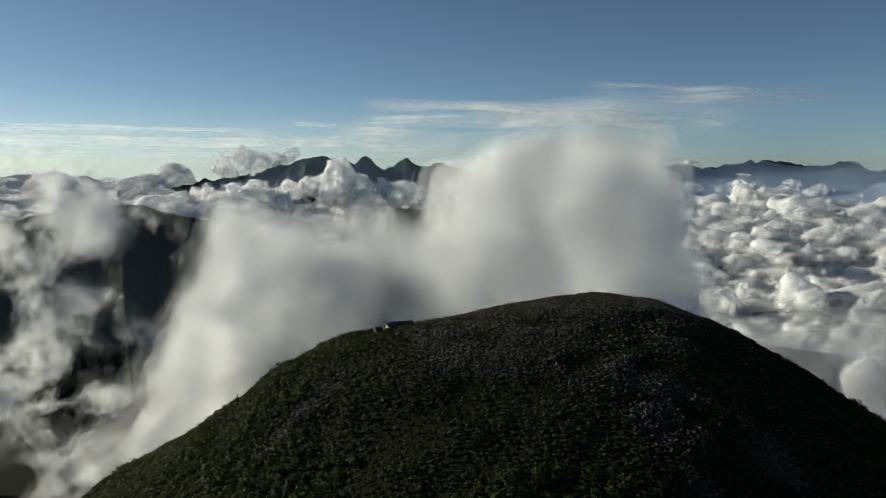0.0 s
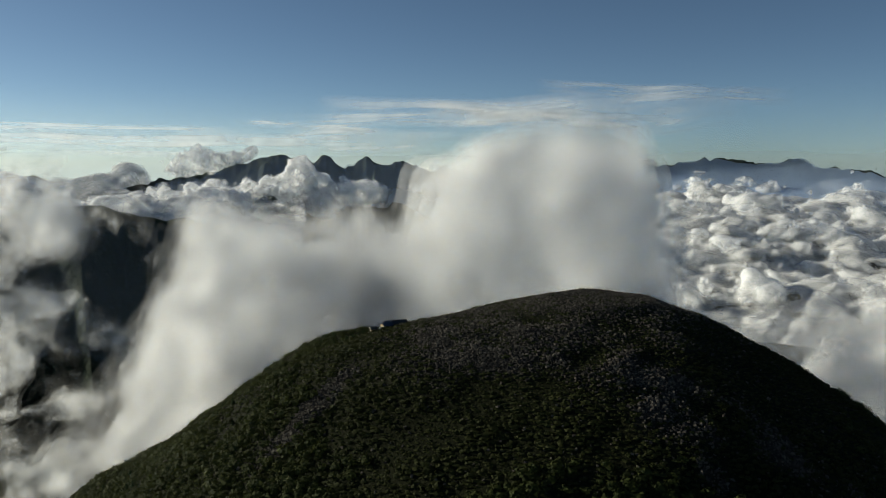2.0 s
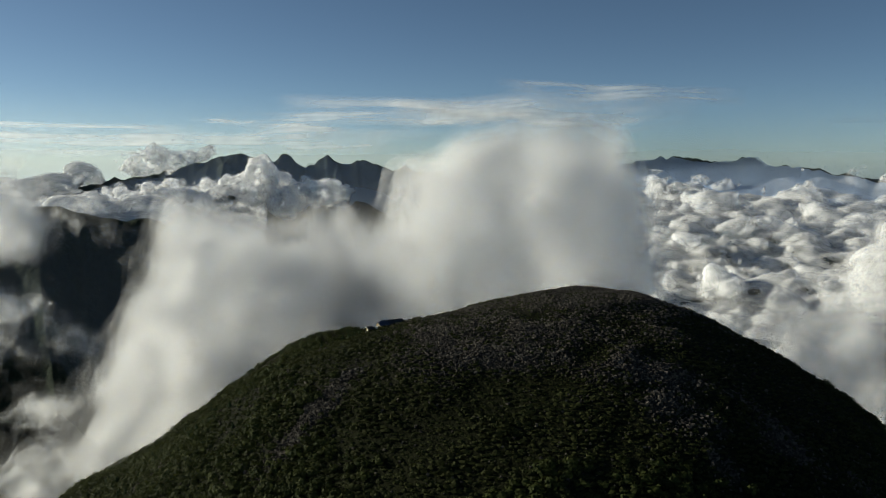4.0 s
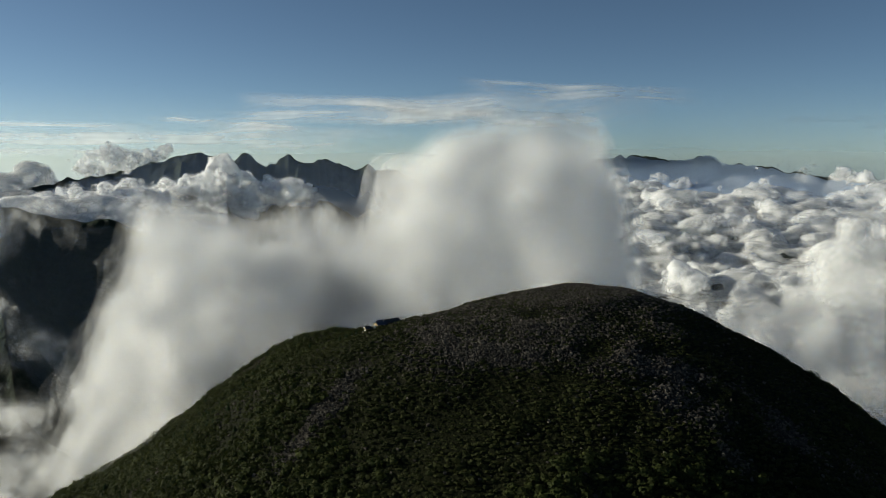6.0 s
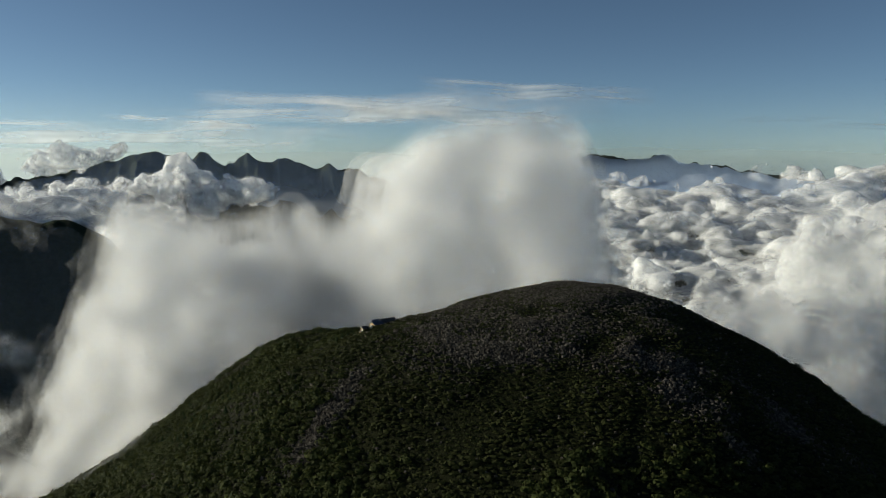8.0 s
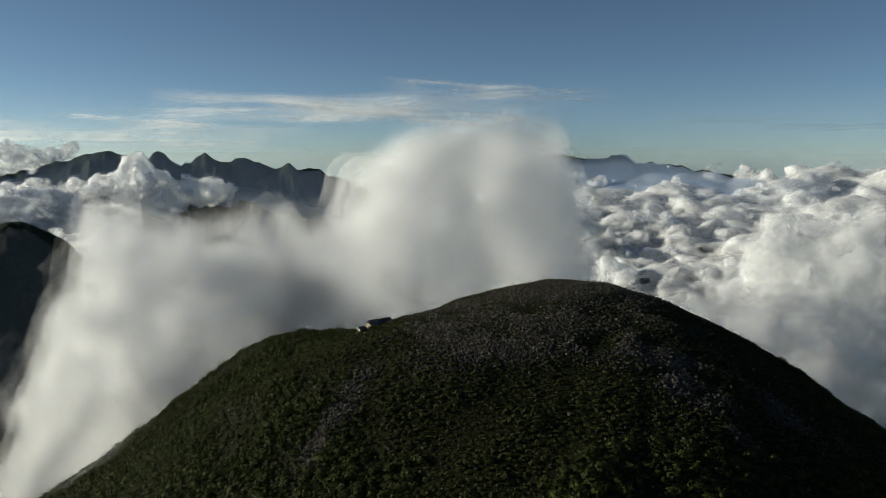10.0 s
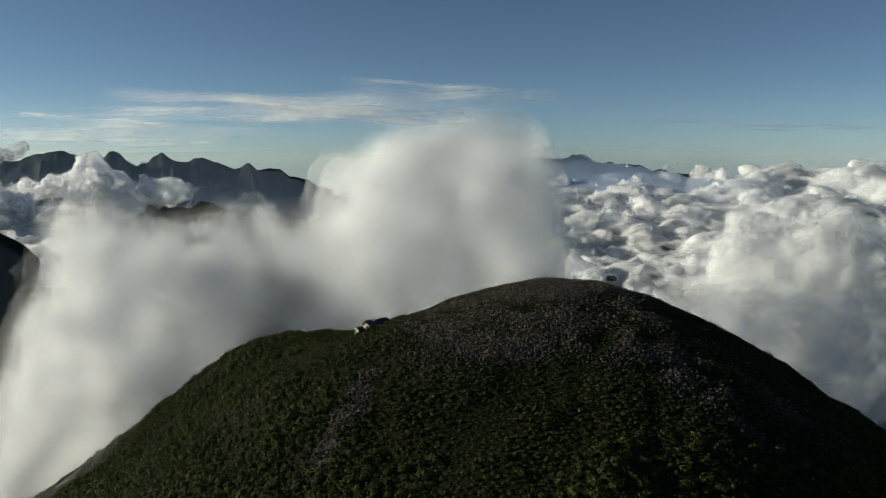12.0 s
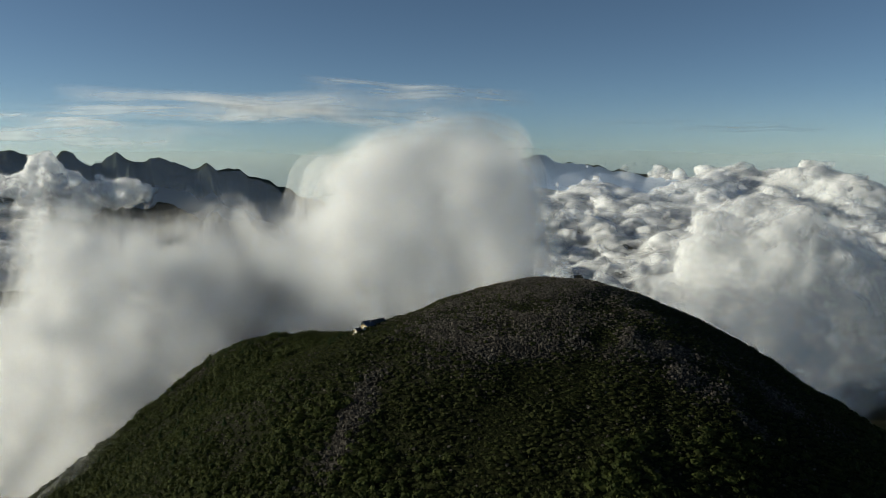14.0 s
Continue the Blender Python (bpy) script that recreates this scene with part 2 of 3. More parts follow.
# ---- clouds: nested surfaces of one density field, thin outside and dense inside ----
def iso_surface(field, level):
    """The surface on which field equals level, on grid indices: points and quads."""
    g = field - level
    inside = g > 0
    shape = [n - 1 for n in g.shape]
    total, count, quads = np.zeros((*shape, 3), np.float32), np.zeros(shape, np.int16), []
    crossings = []
    for ax in range(3):
        lo, hi = [slice(None)] * 3, [slice(None)] * 3
        lo[ax], hi[ax] = slice(0, -1), slice(1, None)
        a, b = g[tuple(lo)], g[tuple(hi)]
        cross = inside[tuple(lo)] != inside[tuple(hi)]
        at = np.where(cross, a / np.where(cross, a - b, 1), 0).astype(np.float32)
        crossings.append(cross)
        o1, o2 = [k for k in range(3) if k != ax]
        for p in (0, 1):
            for q in (0, 1):
                cut = [slice(None)] * 3
                cut[o1], cut[o2] = slice(p, p + shape[o1]), slice(q, q + shape[o2])
                c = cross[tuple(cut)]
                total[..., ax] += at[tuple(cut)]
                total[..., o1] += c * np.float32(p)
                total[..., o2] += c * np.float32(q)
                count += c
    live = count > 0
    number = np.full(shape, -1, np.int32)
    number[live] = np.arange(live.sum())
    points = np.argwhere(live) + total[live] / count[live][:, None]
    for ax in range(3):
        o1, o2 = [k for k in range(3) if k != ax]
        cut = [slice(None)] * 3
        cut[o1], cut[o2] = slice(1, -1), slice(1, -1)
        where = np.argwhere(crossings[ax][tuple(cut)])
        if not len(where):
            continue
        where[:, o1] += 1
        where[:, o2] += 1
        corners = []
        for p, q in ((-1, -1), (0, -1), (0, 0), (-1, 0)):
            c = where.copy()
            c[:, o1] += p
            c[:, o2] += q
            corners.append(number[c[:, 0], c[:, 1], c[:, 2]])
        f = np.stack(corners, 1)
        out = inside[where[:, 0], where[:, 1], where[:, 2]]
        if ax == 1:
            out = ~out
        f[~out] = f[~out][:, ::-1]
        quads.append(f)
    return points, np.concatenate(quads)


def cloud_from_field(name, field, levels, veils, place, mat, label, ragged=None, open_below=False):
    """One cloud: the surfaces at the levels, each with its veil; place turns grid indices into metres."""
    edge = np.full(field.shape, False)
    for ax in range(3):
        for end in (0, -1):
            cut = [slice(None)] * 3
            cut[ax] = end
            if open_below and (ax, end) == (2, 0):
                continue
            edge[tuple(cut)] = True
    field = np.where(edge, min(levels) - 5.0, field).astype(np.float32)
    vs, fs, al, n = [], [], [], 0
    for level, veil in zip(levels, veils):
        skin = field if ragged is None else field + np.where(edge, 0, ragged(len(vs))).astype(np.float32)
        if not (skin > level).any():
            continue
        p, f = iso_surface(skin, level)
        vs.append(place(p))
        fs.append(f + n)
        al.append(np.full(len(p), veil))
        n += len(p)
    me = raw_mesh(name, np.concatenate(vs), np.concatenate(fs), mat, True, np.concatenate(al))
    return tagged(new(name, me), label, "cloud", "clouds round the summit", "stuff")


def puff_cloud(name, puffs, cell, rough, swell, levels, veils, seed, mat, label, billow=0.3, melt=20.0, octaves=4, gain=0.55, tatter=0.0):
    """A cloud out of overlapping rounded masses (x, y, z, rx, ry, rz); rough: metres by which noise moves its skin, swell: the size of the noise."""
    puffs = np.array(puffs, float)
    low, high = (puffs[:, :3] - puffs[:, 3:]).min(0) - 2.0 * rough - 22.0, (puffs[:, :3] + puffs[:, 3:]).max(0) + 2.0 * rough + 22.0
    axes = [np.arange(a, b, cell) for a, b in zip(low, high)]
    x, y, z = np.meshgrid(*axes, indexing="ij", sparse=True)
    d = None
    for px, py, pz, rx, ry, rz in puffs:
        q = np.sqrt(((x - px) / rx) ** 2 + ((y - py) / ry) ** 2 + ((z - pz) / rz) ** 2)
        s = (1 - q) * min(rx, ry, rz)
        d = s if d is None else melt * np.logaddexp(d / melt, s / melt)
    d = d + rough * fractal(axes, swell, seed, octaves, gain, billow)
    first = np.array([a[0] for a in axes])
    tatters = None if not tatter else (lambda k: tatter * (1.8 if k < 4 else 1.0) * (noise_grid(axes, swell * 0.9, seed + 301 + k) + 0.5 * noise_grid(axes, swell * 0.5, seed + 401 + k)))
    return cloud_from_field(name, d.astype(np.float32), levels, veils, lambda p: first + p * cell, mat, label, tatters)


HOME = (-80.0, 5.0)


def polar(az, r, z):
    a = np.radians(az)
    return np.stack([HOME[0] + r * np.sin(a), HOME[1] + r * np.cos(a), z], -1)


def cloud_sea(name, az0, az1, r0, r1, cover, seed, label, levels=(-4.0, 1.0, 7.0, 14.0), veils=(0.14, 0.25, 0.4, 0.75), top=lambda az, r: -244 + 0.051 * r, turn=0.27, stride=0.0065):
    """A sheet of cumulus heads out to the horizon, finer near and coarser far."""
    az = np.arange(az0, az1, turn)
    lr = np.arange(math.log(r0), math.log(r1), stride)
    h = np.arange(-56.0, 124.0, 7.5)
    axes = (np.radians(az), lr, h / 3000.0)
    d = 22 - h[None, None, :] + 27 * fractal(axes, (0.036, 0.044, 0.026), seed, 3, 0.6, 0.7) + cover * noise_grid(axes[:2], (0.11, 0.15), seed + 5)[:, :, None]
    fade = np.minimum(np.minimum(az - az0, az1 - az)[:, None] / 4.0, np.minimum(lr - lr[0], 9.0)[None, :] / 0.12)
    d = d - 60 * np.clip(1 - fade, 0, 1)[:, :, None]

    def place(p):
        a, r = az[0] + p[:, 0] * turn, np.exp(lr[0] + p[:, 1] * stride)
        return polar(a, r, top(a, r) + (h[0] + p[:, 2] * 7.5) * r / 3000.0)

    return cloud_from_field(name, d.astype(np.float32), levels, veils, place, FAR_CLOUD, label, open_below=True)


SCREE = [((-46, 388), (-66, 364), 7), ((-66, 364), (-88, 343), 8), ((90, 342), (112, 330), 13), ((112, 330), (98, 306), 13), ((86, 306), (112, 296), 8), ((104, 278), (106, 270), 5), ((138, 326), (146, 300), 9), ((134, 292), (176, 282), 8), ((-8, 392), (20, 356), 9), ((38, 356), (60, 340), 9)]


def rockiness(x, y):
    """How much of the ground is bare rubble: the wind-swept top, and tongues of scree below it."""
    top = (0.42 * np.clip((hill_height(x, y) - 34) / 14, 0, 1) + 0.55 * np.clip((hill_height(x, y) - 48) / 12, 0, 1)) * np.clip((np.asarray(x) + 50) / 50, 0, 1)
    r = top + 0.24 * patchy(x, y, 14.0) * (top > 0.05) + 0.12 * patchy(x, y, 40.0) - 0.08
    for (ax, ay), (bx, by), wide in SCREE:
        dx, dy = bx - ax, by - ay
        t = np.clip(((x - ax) * dx + (y - ay) * dy) / (dx * dx + dy * dy), 0, 1)
        d2 = (x - ax - t * dx) ** 2 + (y - ay - t * dy) ** 2
        r = r + 0.95 * np.exp(-d2 / wide ** 2) * (0.8 + 0.35 * patchy(x, y, 14.0))
    return np.clip(r, 0.0, 0.95)


# ---- ground: one sheet from the hill to the horizon ----
def stretched(first, last, step, far):
    """Even steps from first to last, then ever longer ones out to -far and far."""
    mid = np.arange(first, last + 1e-6, step)
    out, s = [], step
    at = 0.0
    while at < far:
        s = min(s * 1.12, 160.0)
        at += s
        out.append(at)
    out = np.array(out)
    return np.concatenate([first - out[::-1], mid, mid[-1] + out])


gx, gy = stretched(-330, 430, 6.0, 4600), stretched(120, 820, 6.0, 4300)
px, py = np.meshgrid(gx, gy, indexing="ij")
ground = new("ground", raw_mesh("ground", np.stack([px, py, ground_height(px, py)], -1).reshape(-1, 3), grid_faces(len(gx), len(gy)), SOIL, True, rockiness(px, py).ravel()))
tagged(ground, "dark scrub-covered mountain dome falling to forested valleys", "ground", kind="structure")


# ---- far mountains ----
def mountain(name, crest, dist, front, back, drop, seed, mat, label, steps=0.09, rows=60, spur=0.35, fine=10.0, haze=0.0):
    """A range whose crest runs through (azimuth, height) points at that distance, with spurs and gullies down to the
    valley; haze: how dense the blue-tinted sheet is that paints haze before it.
    """
    az = np.arange(crest[0][0], crest[-1][0], steps)
    top = np.interp(az, [c[0] for c in crest], [c[1] for c in crest])
    top = top + fine * (0.32 * noise_grid((np.radians(az) * dist,), 45.0, seed + 31) + 0.2 * noise_grid((np.radians(az) * dist,), 20.0, seed + 32))
    axes = (np.radians(az) * dist, np.linspace(-front, back, rows))
    v = axes[1][None, :]
    ridged = 1 - np.abs(noise_grid(axes, (150.0, 480.0), seed)) * 1.1 - 0.35 * np.abs(noise_grid(axes, (60.0, 260.0), seed + 1))
    small = fractal(axes, (55.0, 70.0), seed + 3, 3, 0.55)
    off = np.abs(v)
    z = top[:, None] - drop * off ** 1.02 + spur * np.minimum(off, 260) * (ridged - 0.3) + fine * 0.4 * small * np.clip(off / 90, 0.6, 1)
    z = np.maximum(z, -480)
    a, r = np.broadcast_to(az[:, None], z.shape), np.broadcast_to(dist + v, z.shape)
    ob = new(name, raw_mesh(name, polar(a, r, z).reshape(-1, 3), grid_faces(*z.shape), mat, True))
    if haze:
        # haze painted as a blue-coloured sheet before the slope, denser lower down
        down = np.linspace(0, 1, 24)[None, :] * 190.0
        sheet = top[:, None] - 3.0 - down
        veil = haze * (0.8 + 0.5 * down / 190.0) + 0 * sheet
        me = raw_mesh("haze", polar(np.broadcast_to(az[:, None], sheet.shape), dist - 4.0 * (top.max() + 4.0 - sheet), sheet).reshape(-1, 3), grid_faces(*sheet.shape), HAZE_TINT, True, veil.ravel())
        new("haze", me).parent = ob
    return tagged(ob, label, "mountain", "mountains beyond the clouds", "structure")


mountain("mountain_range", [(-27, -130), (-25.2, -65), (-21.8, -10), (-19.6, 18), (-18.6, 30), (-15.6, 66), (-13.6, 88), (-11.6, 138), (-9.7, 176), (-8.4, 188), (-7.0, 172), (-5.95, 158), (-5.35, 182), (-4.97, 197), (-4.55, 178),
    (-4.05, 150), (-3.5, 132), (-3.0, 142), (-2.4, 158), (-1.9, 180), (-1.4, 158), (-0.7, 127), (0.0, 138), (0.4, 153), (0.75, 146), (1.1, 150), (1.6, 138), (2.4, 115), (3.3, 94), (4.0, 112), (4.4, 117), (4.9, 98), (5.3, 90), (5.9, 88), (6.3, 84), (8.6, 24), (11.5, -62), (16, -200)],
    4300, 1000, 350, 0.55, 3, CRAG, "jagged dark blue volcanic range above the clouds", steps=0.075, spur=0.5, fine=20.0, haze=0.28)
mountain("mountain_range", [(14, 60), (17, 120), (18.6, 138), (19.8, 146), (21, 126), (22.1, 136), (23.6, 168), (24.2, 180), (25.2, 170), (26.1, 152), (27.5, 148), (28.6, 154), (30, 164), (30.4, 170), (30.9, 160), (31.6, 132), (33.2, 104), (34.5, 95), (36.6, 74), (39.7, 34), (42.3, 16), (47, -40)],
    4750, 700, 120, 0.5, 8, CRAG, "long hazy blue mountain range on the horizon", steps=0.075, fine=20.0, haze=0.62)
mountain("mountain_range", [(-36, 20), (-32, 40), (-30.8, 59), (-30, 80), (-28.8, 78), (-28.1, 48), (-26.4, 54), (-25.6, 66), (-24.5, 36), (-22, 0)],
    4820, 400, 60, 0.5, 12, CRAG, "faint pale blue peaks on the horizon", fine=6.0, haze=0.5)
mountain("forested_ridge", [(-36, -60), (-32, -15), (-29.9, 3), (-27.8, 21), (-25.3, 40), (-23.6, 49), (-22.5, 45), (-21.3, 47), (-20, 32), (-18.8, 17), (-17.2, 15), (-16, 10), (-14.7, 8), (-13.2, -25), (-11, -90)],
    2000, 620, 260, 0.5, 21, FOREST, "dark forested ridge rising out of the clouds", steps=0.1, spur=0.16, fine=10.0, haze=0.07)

# ---- the clouds ----
LAYERS = np.concatenate([np.arange(-6, 30, 1.6), np.arange(30, 66, 3.0)])
SOFT = (LAYERS, np.interp(LAYERS, (-6, 8, 28, 50, 64), (0.012, 0.048, 0.085, 0.12, 0.2)))
SOFT_WAY = dict(billow=0.0, octaves=3, gain=0.5, tatter=2.6, melt=9.0)
puff_cloud("fog_bank", [(-156, 793, -50, 135, 120, 135), (-114, 824, 10, 74, 95, 82), (-205, 813, -4, 75, 95, 84), (-240, 765, -100, 76, 110, 124), (-266, 715, -150, 68, 100, 104), (-50, 797, -44, 68, 90, 98)],
    13.0, 12.0, 80.0, *SOFT, 31, FOG, "thick soft white fog bank rising behind the hill", **SOFT_WAY)
puff_cloud("fog_bank", [(106, 712, 41, 136, 120, 151), (108, 705, -61, 190, 125, 101), (-24, 796, -50, 86, 95, 134), (162, 711, 44, 92, 115, 157), (74, 740, 66, 78, 105, 119)],
    13.0, 10.0, 75.0, *SOFT, 49, FOG, "tall pale grey column of fog behind the summit", **SOFT_WAY)
puff_cloud("fog_bank", [(350, 708, -78, 205, 114, 91), (510, 632, -93, 205, 122, 91), (236, 685, -40, 114, 84, 76), (381, 533, -124, 152, 91, 76)],
    14.0, 17.0, 84.0, SOFT[0][:26:2], 0.6 * SOFT[1][:26:2], 53, FOG, "grey shaded fog bank below the far slope", **SOFT_WAY)
puff_cloud("fog_wisps", [(-700, 1300, 100, 62, 55, 72), (-650, 1290, 40, 70, 50, 50), (-745, 1290, 30, 70, 50, 60)],
    11.0, 20.0, 65.0, SOFT[0][2:28:2], SOFT[1][2:28:2], 65, FOG, "thin white plume of fog before the dark ridge", **SOFT_WAY)
puff_cloud("fog_wisps", [(-718, 1251, -1, 60, 50, 40), (-614, 1306, 9, 45, 45, 30), (-614, 1120, -93, 60, 60, 45), (-612, 993, -131, 60, 60, 45), (-482, 1005, -140, 40, 45, 40), (-535, 892, -208, 65, 60, 45), (-439, 872, -240, 45, 50, 45), (-420, 760, -270, 60, 50, 50), (-500, 800, -300, 70, 60, 50), (-440, 830, -150, 75, 55, 45), (-385, 740, -195, 60, 50, 50), (-790, 1225, 5, 60, 45, 60)],
    10.0, 28.0, 70.0, np.arange(-2, 38, 2.6), np.linspace(0.006, 0.038, 16), 59, WISP, "ragged torn wisps of fog over the dark valley", billow=0.2, gain=0.6, tatter=5.0, melt=5.0)
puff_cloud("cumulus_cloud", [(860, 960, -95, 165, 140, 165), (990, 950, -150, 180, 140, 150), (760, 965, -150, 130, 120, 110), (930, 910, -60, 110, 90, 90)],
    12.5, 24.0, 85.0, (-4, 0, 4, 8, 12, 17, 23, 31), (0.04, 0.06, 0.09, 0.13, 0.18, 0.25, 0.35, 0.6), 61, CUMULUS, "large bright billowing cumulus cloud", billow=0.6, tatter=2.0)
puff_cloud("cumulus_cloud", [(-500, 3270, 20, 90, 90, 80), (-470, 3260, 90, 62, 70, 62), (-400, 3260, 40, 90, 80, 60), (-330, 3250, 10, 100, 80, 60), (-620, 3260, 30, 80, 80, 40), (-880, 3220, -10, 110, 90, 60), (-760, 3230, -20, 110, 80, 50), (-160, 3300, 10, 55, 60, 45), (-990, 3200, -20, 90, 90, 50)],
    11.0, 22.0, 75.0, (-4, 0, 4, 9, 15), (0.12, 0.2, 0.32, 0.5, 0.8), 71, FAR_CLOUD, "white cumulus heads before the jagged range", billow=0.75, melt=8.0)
puff_cloud("cumulus_cloud", [(-1289, 4401, 143, 128, 50, 71), (-1165, 4433, 161, 116, 50, 73), (-1030, 4464, 170, 101, 50, 53), (-1183, 4428, 101, 150, 50, 55)],
    10.0, 15.0, 58.0, (-4, -1, 2, 5, 8, 12, 17), (0.04, 0.07, 0.1, 0.14, 0.18, 0.24, 0.3), 79, FOG, "small white cumulus cloud above the far ridge", billow=0.7, melt=6.0)
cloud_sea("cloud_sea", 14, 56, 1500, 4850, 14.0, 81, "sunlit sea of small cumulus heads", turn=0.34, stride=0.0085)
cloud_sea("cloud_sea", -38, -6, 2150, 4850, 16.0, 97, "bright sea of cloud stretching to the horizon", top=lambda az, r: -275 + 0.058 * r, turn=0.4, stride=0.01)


def haze_sheet(name, az0, az1, far, low, high, thick, label):
    """A curved sheet whose pale blue colour paints a layer of haze along the horizon, densest at its foot."""
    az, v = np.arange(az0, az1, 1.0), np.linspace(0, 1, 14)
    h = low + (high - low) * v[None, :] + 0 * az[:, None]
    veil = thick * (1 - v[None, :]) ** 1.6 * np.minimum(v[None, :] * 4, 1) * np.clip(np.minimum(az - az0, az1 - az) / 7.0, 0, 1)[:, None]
    me = raw_mesh(name, polar(np.broadcast_to(az[:, None], h.shape), far + 0 * h, h).reshape(-1, 3), grid_faces(*h.shape), PALE_HAZE_TINT, True, veil.ravel())
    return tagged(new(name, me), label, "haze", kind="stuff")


# tinted sheets added to pale the distance: two over the clouds, one at the horizon
haze_sheet("haze_sheet", 12, 66, 2700.0, -260, 200, 0.13, "thin bluish sheet painting haze over the sea of cloud")
haze_sheet("haze_sheet", 12, 66, 3700.0, -200, 230, 0.16, "thin bluish sheet painting haze over the sea of cloud")
haze_sheet("haze_sheet", -58, 68, 4870.0, -200, 620, 0.8, "pale tinted sheet painting haze along the horizon")


def cirrus(name, az, z, wide, tall, thick, seed, label, lean=0.0):
    """A thin streak of ice cloud: a flat lens, dense in the middle and fading out, combed into fibres along its length."""
    n, m = 80, 30
    u, v = np.linspace(-1, 1, n), np.linspace(-1, 1, m)
    axes = (u * wide, v * tall)
    comb = noise_grid(axes, (wide * 0.3, tall * 0.35), seed) + 0.8 * noise_grid(axes, (wide * 0.16, tall * 0.16), seed + 1)
    body = np.clip(1 - u[:, None] ** 2 * 1.05, 0, 1) ** 0.8 * np.clip(1 - v[None, :] ** 2, 0, 1)
    veil = np.clip(0.5 * thick * body * (0.8 + 0.42 * comb), 0, 0.9) * (body > 0)
    a = az + u[:, None] * wide + 0 * v[None, :]
    r = 4720 - 1.4 * tall * v[None, :] + 0 * u[:, None]
    h = z + v[None, :] * tall + lean * u[:, None] + tall * 0.25 * noise_grid((u * wide,), wide * 0.3, seed + 2)[:, None]
    me = raw_mesh(name, polar(a, r, h).reshape(-1, 3), grid_faces(n, m), CIRRUS, True, veil.ravel())
    return tagged(new(name, me), label, "cloud", "high thin clouds", "stuff")


for k, (az, z, wide, tall, thick, lean) in enumerate([(20.5, 575, 9.5, 52, 0.75, -70), (16.0, 520, 11.0, 70, 0.45, 10), (7.0, 480, 13.0, 65, 0.7, 18), (1.0, 420, 12.0, 50, 0.6, 8), (15.0, 440, 12.0, 80, 0.7, 10), (-9.5, 395, 2.6, 18, 0.55, -4),
        (-24.0, 340, 15.0, 26, 0.65, 0), (-28.0, 270, 18.0, 75, 0.65, 0), (-14.0, 260, 18.0, 80, 0.6, 0), (-4.0, 320, 12.0, 60, 0.45, 0), (-3.0, 365, 3.2, 16, 0.4, -8), (8.0, 400, 5.0, 26, 0.35, 10), (46.0, 320, 6.0, 22, 0.4, 0), (41.0, 375, 9.0, 20, 0.25, 0)]):
    cirrus("cirrus_cloud", az, z, wide, tall, thick, 200 + 7 * k, "thin white streak of cirrus in the blue sky", lean)


# ---- what grows and lies on the hill ----
rng = np.random.default_rng(4)


def ico():
    bm = bmesh.new()
    bmesh.ops.create_icosphere(bm, subdivisions=1, radius=1.0)
    v = np.array([w.co[:] for w in bm.verts])
    f = np.array([[w.index for w in face.verts] for face in bm.faces])
    bm.free()
    return v, f


ICO_V, ICO_F = ico()
BLOCK_V = np.array([(x, y, z) for x in (-0.72, 0.72) for y in (-0.72, 0.72) for z in (-0.72, 0.72)])
BLOCK_F = np.array([(0, 1, 3), (0, 3, 2), (4, 6, 7), (4, 7, 5), (0, 4, 5), (0, 5, 1), (2, 3, 7), (2, 7, 6), (0, 2, 6), (0, 6, 4), (1, 5, 7), (1, 7, 3)])


def rock_shape():
    """A broken angular stone: a skewed block."""
    v = BLOCK_V * rng.uniform(0.72, 1.1, (8, 1)) + rng.uniform(-0.13, 0.13, (8, 3))
    return v * rng.uniform(0.75, 1.25, 3), BLOCK_F


def boulder_shape():
    """A large block: a ball cut by random planes."""
    v = ICO_V.copy()
    for _ in range(9):
        n = rng.standard_normal(3)
        n /= np.linalg.norm(n)
        over = np.maximum(v @ n - rng.uniform(0.35, 0.7), 0)
        v = v - over[:, None] * n
    return v * rng.uniform(0.75, 1.25, 3), ICO_F


def shrub_shape(tufts, flat, leaf=(0.22, 0.42)):
    """A low dome of leafy tufts round a dark core."""
    vs, fs = [ICO_V * (0.78, 0.78, 0.72 * flat) * rng.uniform(0.85, 1.15, (len(ICO_V), 1))], [ICO_F]
    n = len(ICO_V)
    for _ in range(tufts):
        d = rng.standard_normal(3)
        d[2] = abs(d[2]) * 0.9 + 0.05
        d /= np.linalg.norm(d)
        c = d * rng.uniform(0.72, 1.08) * (1, 1, flat)
        a = np.cross(d, rng.standard_normal(3))
        a /= np.linalg.norm(a)
        b = np.cross(d, a) + d * rng.uniform(-0.6, 0.6)
        s = rng.uniform(*leaf)
        vs.append(np.array([c + a * s, c - a * s * 0.5 + b * s * 0.87, c - a * s * 0.5 - b * s * 0.87 + d * s * 0.5]))
        fs.append(np.array([[n, n + 1, n + 2]]))
        n += 3
    return np.concatenate(vs), np.concatenate(fs)


